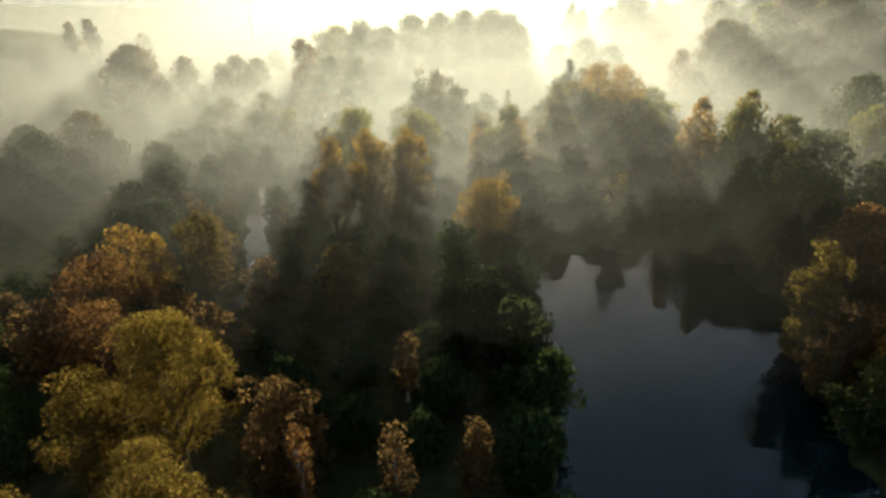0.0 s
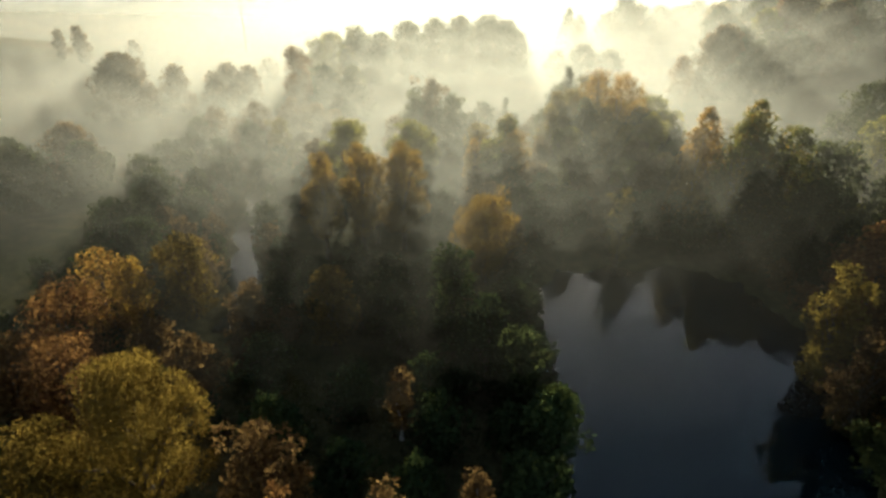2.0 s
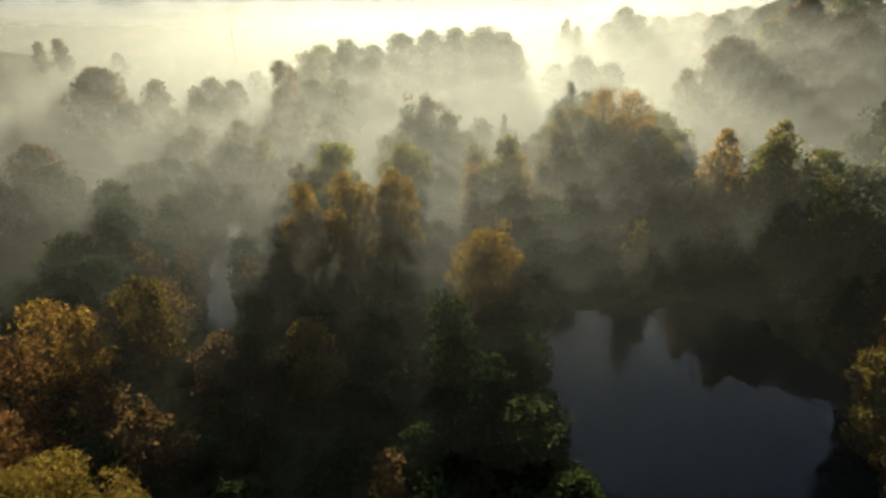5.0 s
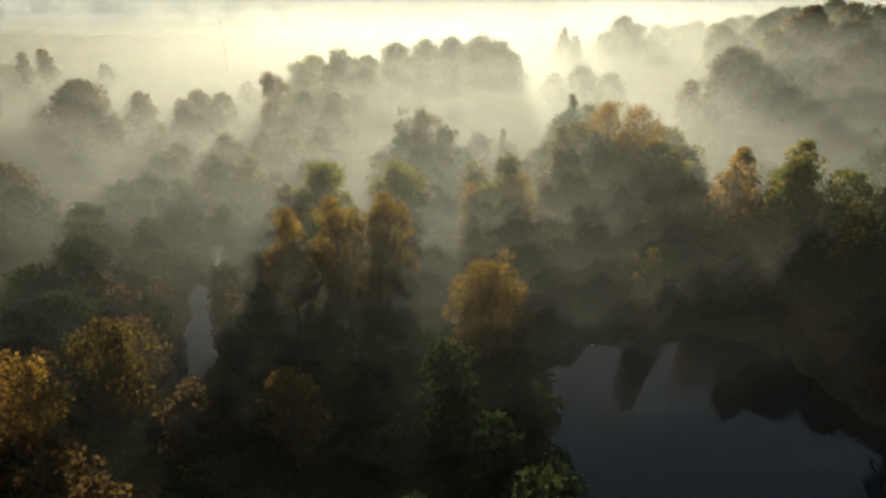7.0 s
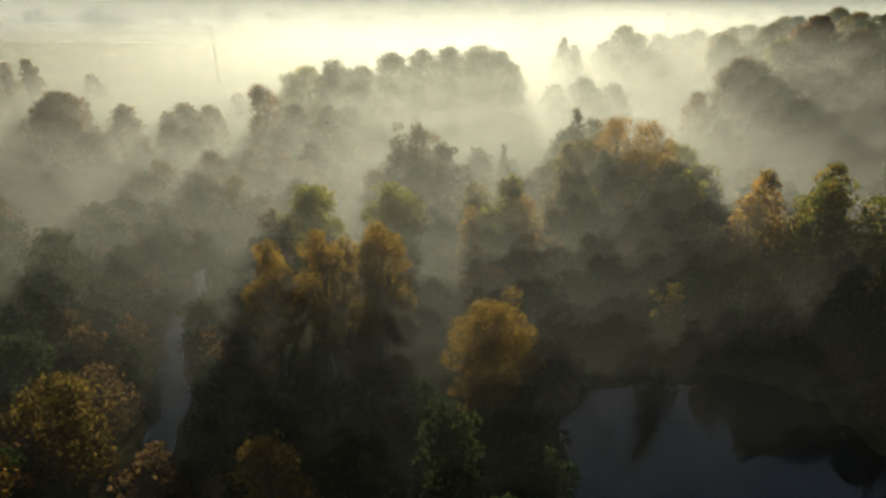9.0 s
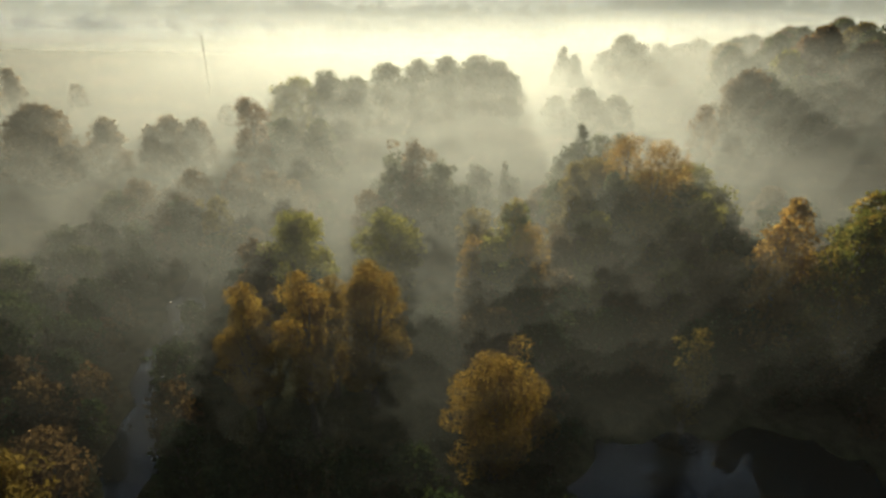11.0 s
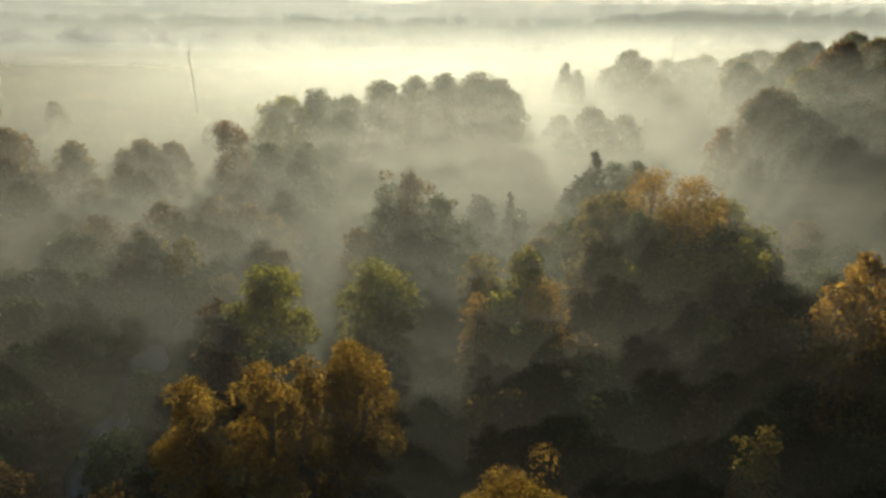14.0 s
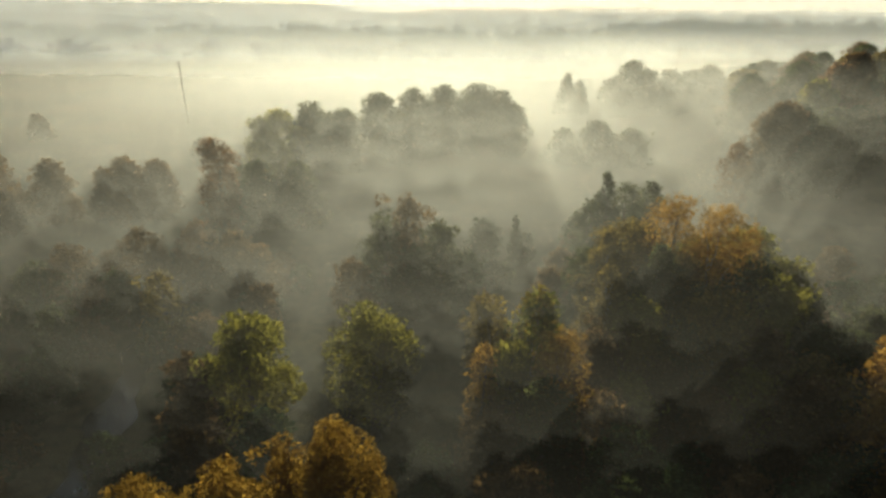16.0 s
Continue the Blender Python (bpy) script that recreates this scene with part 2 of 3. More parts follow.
def ripple(px, py):
    """Gentle unevenness of the land."""
    return (0.22 * np.sin(px * 0.19 + 1.3 * np.sin(py * 0.07)) + 0.22 * np.sin(py * 0.23 + 1.7 * np.sin(px * 0.05))
            + 0.10 * np.sin(px * 0.71 + py * 0.53) + 0.08 * np.sin(px * 0.41 - py * 0.87))


def land(px, py):
    px, py = np.asarray(px, float), np.asarray(py, float)
    z = 0.25 + ripple(px, py)
    z = z + 9.0 * np.exp(-((px + 142) / 26) ** 2 - ((py - 182) / 22) ** 2)
    z = z + 7.0 * smooth(px - 0.15 * py, 45, 110) * smooth(py, 90, 200)
    ridge = 6 + 27 * smooth(-px, 250, 520) + 12 * smooth(px, -120, 60) + 3 * np.sin(px * 0.0067)
    z = z + ridge * smooth(py, 520, 1500) + 10 * np.sin(px * 0.0013 + 2.2) * smooth(py, 1500, 3000)
    shore = np.minimum(pond_distance(px, py), stream_distance(px, py))
    return z * smooth(shore, 0.0, 4.0) - 1.3 * (1 - smooth(shore, -2.5, 1.2))


def mesh_object(name, verts, faces, mat, parent=None, smooth_shade=False):
    me = bpy.data.meshes.new(name)
    verts = np.asarray(verts, np.float32)
    faces = np.asarray(faces, np.int32)
    k = faces.shape[1]
    me.vertices.add(len(verts))
    me.vertices.foreach_set("co", verts.ravel())
    me.loops.add(faces.size)
    me.loops.foreach_set("vertex_index", faces.ravel())
    me.polygons.add(len(faces))
    me.polygons.foreach_set("loop_start", np.arange(0, faces.size, k, dtype=np.int32))
    me.polygons.foreach_set("loop_total", np.full(len(faces), k, np.int32))
    if smooth_shade:
        me.polygons.foreach_set("use_smooth", np.ones(len(faces), bool))
    me.update(calc_edges=True)
    me.materials.append(mat)
    ob = new(name, me)
    if parent is not None:
        ob.parent = parent
    return ob


def grid(xs, ys, height):
    gx, gy = np.meshgrid(xs, ys)
    verts = np.stack([gx.ravel(), gy.ravel(), height(gx, gy).ravel()], 1)
    nx, ny = len(xs), len(ys)
    at = np.arange((ny - 1) * nx).reshape(ny - 1, nx)[:, :-1].ravel()
    return verts, np.stack([at, at + 1, at + nx + 1, at + nx], 1)


def spread(lo, hi, step, out_lo, out_hi):
    xs = list(np.arange(lo, hi, step))
    s, v = step, hi
    while v < out_hi:
        xs.append(v)
        s *= 1.13
        v += s
    s, v, left = step, lo, []
    while v > out_lo:
        s *= 1.13
        v -= s
        left.append(v)
    return np.array(left[::-1] + xs)


GROUND = ground_material()
ground = mesh_object("ground", *grid(spread(-60, 70, 1.2, -3500, 3500), spread(-5, 130, 1.2, -400, 4500), land), GROUND, smooth_shade=True)
tagged(ground, "damp autumn meadow and wood floor with brown and green grass", "ground", kind="structure")
WATER = water_material()


def flat_shape(name, outline, z, label):
    bm = bmesh.new()
    f = bm.faces.new([bm.verts.new((px, py, z)) for px, py in outline])
    f.normal_update()
    if f.normal.z < 0:
        f.normal_flip()
    me = bpy.data.meshes.new(name)
    bm.to_mesh(me)
    bm.free()
    me.materials.append(WATER)
    return tagged(new(name, me), label, "water", kind="structure")


cx, cy = 21, 40
flat_shape("pond_water", [(cx + (px - cx) * 1.15, cy + (py - cy) * 1.08) for px, py in POND], -0.35, "still dark pond that mirrors the sky and trees")
flat_shape("stream_water", [(px - 3.4, py - 0.8) for px, py in STREAM] + [(px + 3.4, py + 0.8) for px, py in STREAM[::-1]], -0.36,
           "narrow pale stream between trees and bushes")


# ---- trees ----
def tube(points, radii, sides=6):
    """Verts and faces of a tapered, bent tube."""
    verts, faces = [], []
    for n, (p, r) in enumerate(zip(points, radii)):
        q = points[min(n + 1, len(points) - 1)]
        o = points[max(n - 1, 0)]
        way = (Vector(q) - Vector(o)).normalized()
        u = way.orthogonal().normalized()
        v = way.cross(u)
        for k in range(sides):
            a = 2 * math.pi * k / sides
            verts.append(Vector(p) + (u * math.cos(a) + v * math.sin(a)) * r)
    for n in range(len(points) - 1):
        for k in range(sides):
            a, b = n * sides + k, n * sides + (k + 1) % sides
            faces.append((a, b, b + sides, a + sides))
    return [tuple(v) for v in verts], faces


def envelope(kind, u):
    """Crown half-width, as a share of its widest, at u from its foot (0) to its tip (1)."""
    if kind == "dome":
        return np.sqrt(np.clip(1 - (u * 1.35 - 0.35) ** 2, 0.02, 1))
    if kind == "oval":
        return np.clip(np.sin(np.pi * np.clip(u * 0.74 + 0.18, 0, 1)) ** 0.5, 0.08, 1)
    if kind == "spire":
        return np.clip(1.1 * (1 - u) ** 0.48 * smooth(u, -0.3, 0.2), 0.14, 1)
    return np.clip(1.05 * (1 - u) ** 0.85, 0.05, 1)


def leaves_round(rng, centres, radii, count, size, upward, long=1.0):
    """Small four-cornered leaf sprays round the clump centres."""
    pick = rng.choice(len(centres), count, p=radii ** 2 / np.sum(radii ** 2))
    way = rng.normal(size=(count, 3))
    way /= np.linalg.norm(way, axis=1, keepdims=True)
    out = centres[pick] - np.array([*centres[:, :2].mean(0), np.percentile(centres[:, 2], 45)])
    way += 0.4 * out / (np.linalg.norm(out, axis=1, keepdims=True) + 1e-6)
    way /= np.linalg.norm(way, axis=1, keepdims=True)
    place = centres[pick] + way * (radii[pick] * rng.uniform(0.45, 1.08, count) ** 0.6)[:, None]
    face = way + rng.normal(scale=0.34, size=(count, 3)) + np.array([0, 0, upward * 0.6])
    axis = np.cross(face, rng.normal(size=(count, 3)))
    axis /= np.linalg.norm(axis, axis=1, keepdims=True)
    axis += 0.35 * way + np.array([0, 0, upward * 0.5])
    axis /= np.linalg.norm(axis, axis=1, keepdims=True)
    cross = np.cross(axis, face)
    cross /= np.linalg.norm(cross, axis=1, keepdims=True)
    s = size * rng.uniform(0.6, 1.35, count)[:, None]
    tip = place + axis * s * long
    mid = place + axis * s * 0.45 * long
    bend = np.cross(axis, cross) * s * 0.18
    verts = np.stack([place, mid + cross * s * 0.42 + bend, tip, mid - cross * s * 0.42 + bend], 1).reshape(-1, 3)
    return verts, np.arange(count * 4).reshape(-1, 4)


TREES = 0
PLANTED = []


def tree(name, kind, px, py, top, r, tone, label, detail=1.0, foot=0.28, clumps=46, group="", limbs=6, leaf=None, ragged=0.08):
    """One tree: px, py and the height of its tip in the world, crown radius r; parts trunk, branches and crown."""
    global TREES
    TREES += 1
    rng = np.random.default_rng(1000 + TREES)
    base = float(land(px, py)) - 0.1
    h = top - base
    thing = new(name)
    thing.location = (px, py, base)
    tagged(thing, label, "tree" if h > 4.5 else "shrub", group)
    z0 = h * foot * 0.5
    clumps = int(clumps * 1.6)
    # clumps of twigs, most of them near the crown's skin
    u = rng.uniform(0.0, 1.0, clumps) ** 0.85
    ang = rng.uniform(0, 2 * np.pi, clumps)
    rho = rng.uniform(0.25, 1.0, clumps) ** 0.5 * envelope(kind, u) * r
    rho *= 1 + rng.normal(scale=ragged, size=clumps)
    lean = rng.normal(scale=0.05, size=2) * r
    rc = r * rng.uniform(0.16, 0.36, clumps) * (0.55 + 0.45 * envelope(kind, u))
    if kind in ("spire", "cone"):
        rc *= 0.8
    zc = z0 + u * (h - z0) - rc * 0.6
    centres = np.stack([rho * np.cos(ang) + lean[0] * u, rho * np.sin(ang) + lean[1] * u, zc], 1)
    if kind == "dome" and detail > 1.25:
        # round billows, each set with tufts of twigs on its upper side
        lobes = 12
        lu = np.concatenate([rng.uniform(0.1, 0.72, lobes - 2), [0.80, 0.74]])
        la = np.arange(lobes) * 2.4 + rng.uniform(0, 1.2, lobes)
        lr = r * rng.uniform(0.34, 0.50, lobes)
        lrho = np.maximum(envelope(kind, lu) * r * rng.uniform(0.9, 1.1, lobes) - 0.75 * lr, 0.1 * r)
        lz = np.minimum(z0 + lu * (h - z0), h - lr)
        pick = rng.integers(0, lobes, clumps)
        way = rng.normal(size=(clumps, 3)) + np.array([0, 0, 0.35])
        way /= np.linalg.norm(way, axis=1, keepdims=True)
        rc = r * rng.uniform(0.12, 0.22, clumps)
        middle = np.stack([lrho * np.cos(la), lrho * np.sin(la), lz], 1)
        centres = middle[pick] + way * (lr[pick] - 0.7 * rc)[:, None]
    # the heart of the crown, up to its leading shoots
    v = np.linspace(0.06, 0.95, 13)
    heart = np.clip((0.58 if kind == "dome" and detail > 1.25 else 0.72) * envelope(kind, v) * r, 0.10 * r, None)
    core = np.stack([lean[0] * v + rng.normal(scale=0.12, size=13) * r * envelope(kind, v), lean[1] * v + rng.normal(scale=0.12, size=13) * r * envelope(kind, v),
                     np.minimum(z0 + v * (h - z0), h - heart * 0.8)], 1)
    tips = rng.integers(2, 5)
    wide, small = {"spire": (0.10, 0.12), "cone": (0.02, 0.09)}.get(kind, (0.28, 0.26))
    tip = np.stack([rng.normal(scale=wide, size=tips) * r, rng.normal(scale=wide, size=tips) * r, h - rng.uniform(0.8, 2.4, tips) * small * r], 1)
    centres = np.concatenate([centres, core, tip])
    rc = np.concatenate([rc, heart, np.full(tips, small * r)])
    # trunk
    n = 6
    wob = rng.normal(scale=0.02 * h, size=(n + 1, 2)) * np.linspace(0, 1, n + 1)[:, None]
    pts = [(wob[k, 0], wob[k, 1], h * 0.86 * k / n) for k in range(n + 1)]
    r0 = 0.018 * h + 0.02 * r
    radii = [r0 * (1.5 if k == 0 else 1) * (1 - 0.85 * k / n) for k in range(n + 1)]
    bark = BIRCH_BARK if name == "birch" else BARK
    mesh_object("trunk", *tube(pts, radii, 7), bark, thing, True)
    for k in rng.choice(clumps, min(limbs, clumps), replace=False):
        c = centres[k]
        s = np.clip(c[2] / h * rng.uniform(0.45, 0.75), 0.12, 0.8)
        m = s / 0.86 * n
        a = np.array(pts[int(m)]) + (np.array(pts[min(int(m) + 1, n)]) - np.array(pts[int(m)])) * (m - int(m))
        b = (a + c) / 2 + np.array([0, 0, 0.08 * h])
        v, f = tube([tuple(a), tuple(b), tuple(c)], [r0 * 0.42, r0 * 0.28, 0.015], 5)
        mesh_object("branch", v, f, bark, thing, True)
    size = leaf or (0.115 if detail > 2.5 else 0.155 if detail > 2.3 else 0.22 if detail > 1.9 else 0.35 if detail > 1.0 else 0.52 if detail > 0.8 else 0.74)
    count = int(2200 * detail * (r / 3.0) ** 1.3 * (h / 11) ** 0.7 * (3.3 if detail > 2.5 else 1.9 if detail > 2.3 else 1.1))
    PLANTED.append((px, py, r))
    verts, faces = leaves_round(rng, centres, rc, count, size, 0.35, 1.5 if name == "willow" else 1.1)
    mesh_object("crown", verts, faces, LEAF[tone], thing)
    return thing


# ---- trees on the near bank and round the pond ----
GOLD = "golden-yellow willow with a rounded dense crown"
tree("willow", "dome", -17.6, 26.6, 14.2, 3.9, "umber", "broad ochre-yellow willow with a billowing rounded crown", 2.6, 0.7, 100)
tree("willow", "dome", -21.6, 24.6, 11.6, 2.6, "umber", "smaller golden willow beside a broad ochre one", 2.4, 0.6, 70)
tree("willow", "dome", -12.8, 16.6, 13.6, 4.2, "umber", "rust-gold willow with a wide feathery crown", 2.6, 0.6, 100)
tree("willow", "dome", -19.5, 15.5, 12.4, 3.2, "umber", "rust-gold willow with a wide feathery crown", 2.4, 0.2)
tree("willow", "dome", -10.6, 26.6, 9.0, 3.2, "brown", "dull brown willow with a low rounded crown", 2.2, 0.15)
tree("maple", "oval", -29.8, 45.2, 10.6, 2.3, "orange", "slender orange maple with a ragged tip", 2.0, 0.25)
tree("maple", "oval", -29.4, 39.4, 10.3, 3.6, "russet", "russet-red maple with an uneven crown", 2.0, 0.2)
tree("maple", "oval", -26.6, 33.8, 9.6, 3.2, "russet", "russet-red maple with an uneven crown", 2.0, 0.2)
tree("maple", "oval", -31.8, 35.4, 8.4, 2.6, "brown", "thin brown maple losing its leaves", 1.4, 0.2)
tree("willow", "dome", -25.2, 50.4, 9.8, 3.1, "umber", "yellow willow beside the stream", 2.0, 0.2)
tree("willow", "dome", -27.6, 45.6, 9.6, 2.2, "gold", "yellow willow beside the stream", 2.0, 0.2)
tree("alder", "oval", -36.0, 67.6, 9.6, 3.4, "dark", "dark green alder at the edge of the meadow", 1.5, 0.2)
tree("alder", "oval", -37.6, 60.4, 8.2, 3.0, "dark", "dark green alder at the edge of the meadow", 1.5, 0.2)
tree("alder", "oval", -32.6, 57.0, 7.8, 2.6, "dark", "dark green alder among yellow willows", 1.5, 0.2)
tree("alder", "oval", -34.5, 50.5, 7.2, 2.6, "dark", "dark green alder among yellow willows", 1.5, 0.2)
tree("alder", "oval", -30.5, 26.5, 9.0, 3.4, "dark", "dark green alder in deep shade", 2.0, 0.2)
tree("alder", "oval", -29.0, 17.5, 9.5, 3.6, "green", "dark green alder in deep shade", 2.0, 0.2)
tree("alder", "oval", -24.0, 9.0, 9.0, 3.2, "ochre", "olive-yellow alder in deep shade", 2.0, 0.2)
tree("birch", "oval", -2.8, 23.6, 9.0, 1.1, "brown", "thin young birch with sparse russet leaves", 2.0, 0.3, 24)
tree("birch", "oval", -8.4, 23.2, 9.0, 0.8, "russet", "thin young birch with sparse orange leaves", 2.2, 0.35, 20)
tree("birch", "oval", 2.2, 25.2, 7.8, 1.1, "brown", "thin young birch with sparse russet leaves", 1.6, 0.3, 24)
tree("birch", "oval", -3.0, 34.5, 7.3, 1.0, "brown", "thin young birch with sparse russet leaves", 1.6, 0.3, 20)
tree("willow", "dome", -10.0, 45.3, 9.2, 2.5, "umber", "dull orange-gold willow in shade", 2.2, 0.55, 70)
tree("willow", "dome", 4.2, 57.2, 11.0, 3.7, "gold", "single golden willow with a full rounded crown", 2.6, 0.55, 90)
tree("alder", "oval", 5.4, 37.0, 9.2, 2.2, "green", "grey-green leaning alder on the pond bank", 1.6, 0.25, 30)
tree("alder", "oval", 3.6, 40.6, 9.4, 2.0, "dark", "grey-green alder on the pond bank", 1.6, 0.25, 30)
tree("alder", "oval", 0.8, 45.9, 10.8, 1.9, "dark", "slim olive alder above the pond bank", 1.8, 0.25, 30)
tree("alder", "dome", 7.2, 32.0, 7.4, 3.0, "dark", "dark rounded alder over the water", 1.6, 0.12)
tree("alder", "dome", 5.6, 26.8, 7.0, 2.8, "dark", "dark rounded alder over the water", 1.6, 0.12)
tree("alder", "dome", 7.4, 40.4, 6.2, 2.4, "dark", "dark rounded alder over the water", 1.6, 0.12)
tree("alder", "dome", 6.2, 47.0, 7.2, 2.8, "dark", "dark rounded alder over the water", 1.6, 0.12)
tree("willow", "dome", 32.4, 42.2, 11.8, 2.5, "ochre", "tan-gold willow on the far pond bank", 2.2, 0.2)
tree("willow", "dome", 32.2, 37.2, 9.2, 2.7, "brown", "grey-brown willow on the pond bank", 2.0, 0.15)
tree("willow", "dome", 31.8, 32.2, 7.6, 2.7, "green", "grey-green willow leaning over the pond", 2.0, 0.12)
tree("maple", "oval", 35.0, 34.6, 10.8, 2.5, "orange", "orange and green maple on the pond bank", 2.0, 0.2)
tree("alder", "oval", 35.2, 28.6, 9.0, 2.8, "green", "green alder on the pond bank", 2.0, 0.15)
tree("alder", "oval", 33.2, 25.0, 6.8, 2.5, "dark", "dark green alder on the pond bank", 2.0, 0.12)
tree("maple", "oval", 39.4, 48.6, 12.2, 2.8, "russet", "russet maple behind the pond", 1.8, 0.2)
tree("willow", "dome", 37.0, 42.6, 9.4, 3.0, "brown", "grey-brown willow behind the pond", 1.8, 0.2)

for px, py, top, r, tone in [(7.2, 52.2, 5.2, 2.2, "dark"), (8.4, 57.6, 5.6, 2.3, "dark"), (7.0, 43.4, 5.0, 2.0, "dark"), (8.6, 36.2, 4.2, 1.8, "dark"), (8.0, 63.0, 5.4, 2.2, "brown"),
                             (7.4, 22.6, 4.6, 2.0, "dark"), (6.6, 17.6, 5.0, 2.2, "dark")]:
    tree("alder", "dome", px, py, top, r, tone, "dark bush leaning over the pond's edge", 1.4, 0.06, 36, "bushes round the pond")
for px, py, top, r, tone in [(37.0, 58.0, 3.4, 1.6, "russet"), (37.4, 53.4, 3.2, 1.5, "russet"), (36.4, 62.4, 4.0, 1.8, "brown"), (33.4, 71.6, 5.0, 2.1, "dark"), (36.2, 47.2, 3.6, 1.7, "brown"),
                             (30.4, 73.6, 5.2, 2.2, "dark"), (22.4, 76.0, 5.0, 2.1, "brown"), (17.6, 74.0, 5.0, 2.1, "dark"), (34.4, 20.4, 5.0, 2.0, "dark")]:
    tree("alder", "dome", px, py, top, r, tone, "low russet-brown bush on the pond's outer bank", 1.4, 0.06, 32, "bushes round the pond")

# ---- the tall mixed group beyond the pond's outer bank ----
MIXED = "tall birch with orange tips over green leaves"
tree("birch", "spire", 32.8, 74.6, 16.0, 3.8, "orange", MIXED, 1.7, 0.2, 50)
tree("birch", "spire", 37.4, 72.4, 17.6, 4.1, "mixed", MIXED, 1.7, 0.2, 50)
tree("birch", "spire", 35.6, 69.6, 16.8, 3.8, "mixed", MIXED, 1.7, 0.2, 50)
tree("birch", "oval", 40.6, 68.6, 15.4, 3.6, "mixed", "tall birch in green and yellow leaf", 1.7, 0.15, 50)
tree("alder", "oval", 45.6, 67.4, 13.6, 4.2, "green", "tall green alder in a dense group", 1.6, 0.12, 56)
tree("alder", "oval", 50.0, 62.0, 12.4, 4.2, "green", "tall green alder in a dense group", 1.6, 0.12, 56)
tree("alder", "oval", 41.6, 62.0, 11.0, 3.8, "green", "green alder in front of tall birches", 1.6, 0.12, 50)
tree("alder", "oval", 36.6, 64.8, 11.0, 3.2, "green", "green alder in front of tall birches", 1.6, 0.12, 50)
tree("alder", "oval", 47.0, 54.5, 9.6, 3.8, "dark", "dark green alder in a dense group", 1.5, 0.12)
tree("alder", "oval", 55.0, 56.0, 10.4, 4.0, "green", "dark green alder in a dense group", 1.5, 0.12)
tree("alder", "oval", 42.6, 55.0, 7.4, 3.0, "brown", "brownish alder in a dense group", 1.5, 0.12)
tree("alder", "dome", 65.4, 92.6, 16.0, 5.0, "green", "large green alder on the meadow's edge", 1.2, 0.15, 56)
tree("alder", "dome", 62.6, 83.6, 12.8, 4.2, "olive", "olive-brown alder on the meadow's edge", 1.2, 0.15)

# ---- the middle wood, seen at the end from close by ----
tree("willow", "dome", -14.0, 62.4, 13.9, 2.5, "gold", GOLD, 2.6, 0.55, 70, "golden willows in a row")
tree("willow", "dome", -9.6, 61.8, 15.0, 2.5, "gold", GOLD, 2.6, 0.6, 70, "golden willows in a row")
tree("willow", "dome", -5.2, 65.6, 14.0, 3.2, "gold", GOLD, 2.6, 0.55, 80, "golden willows in a row")
tree("willow", "dome", -8.6, 66.4, 12.0, 1.7, "gold", GOLD, 2.4, 0.6, 50, "golden willows in a row")
tree("willow", "dome", -13.8, 77.6, 13.2, 4.0, "olive", "yellow-green willow with a round dome crown", 2.2, 0.6, 90)
tree("willow", "dome", -17.6, 76.6, 10.4, 2.6, "brown", "brown-tinged low willow beside a green dome", 1.8, 0.15)
tree("willow", "dome", -5.0, 80.4, 12.6, 4.0, "olive", "yellow-green willow standing in mist", 2.0, 0.6, 90)
tree("willow", "dome", -11.0, 71.6, 10.0, 2.6, "dark", "dark willow in the shade of golden ones", 1.8, 0.15)
tree("maple", "oval", 9.2, 77.8, 12.0, 2.2, "orange", "bright orange maple among green trees", 2.4, 0.2, 44)
tree("maple", "oval", 3.4, 78.0, 10.6, 1.5, "orange", "small bright orange maple", 2.2, 0.2, 30)
tree("alder", "oval", 5.8, 79.2, 10.0, 1.8, "olive", "grey-green alder between orange maples", 1.8, 0.2, 30)
tree("birch", "oval", 8.2, 83.0, 12.4, 2.4, "mixed", "yellow-green birch in a dense wood", 1.8, 0.2, 44)
tree("birch", "oval", 4.6, 85.5, 10.6, 2.2, "ochre", "yellow-green birch in a dense wood", 1.8, 0.2, 40)
tree("birch", "spire", 15.2, 87.0, 12.6, 3.0, "ochre", "yellow birch in a dense wood", 1.8, 0.2, 44)
tree("birch", "spire", 17.0, 93.6, 13.6, 3.2, "ochre", "yellow birch in a dense wood", 1.7, 0.2, 44)
tree("birch", "oval", 23.5, 94.4, 17.0, 3.6, "orange", "tall golden birch rising over the wood", 2.0, 0.25, 56)
tree("birch", "oval", 26.5, 91.6, 17.0, 3.8, "orange", "tall golden birch rising over the wood", 2.0, 0.25, 56)
tree("birch", "spire", 20.6, 90.0, 13.6, 3.5, "green", "tall green birch in a dense wood", 1.7, 0.2, 50)
tree("alder", "oval", 25.0, 87.2, 10.6, 3.4, "green", "dark green alder on the wood's slope", 1.7, 0.15, 50)
tree("alder", "oval", 29.4, 89.6, 12.0, 3.4, "green", "dark green alder on the wood's slope", 1.7, 0.15, 50)
tree("alder", "oval", 17.2, 82.8, 9.4, 2.2, "ochre", "small yellow-green alder in the wood", 1.7, 0.2, 36)
tree("alder", "oval", 20.6, 83.6, 9.4, 2.6, "green", "dark green alder on the wood's slope", 1.7, 0.15, 44)
tree("alder", "oval", 27.0, 82.0, 9.2, 3.0, "brown", "brown-green alder on the wood's slope", 1.7, 0.15, 44)
tree("alder", "oval", 27.6, 76.0, 8.6, 2.8, "brown", "brown-green alder on the wood's slope", 1.7, 0.15, 44)
tree("alder", "oval", 12.0, 75.0, 8.4, 2.4, "brown", "brown leafy alder in deep shade", 1.7, 0.15, 44)
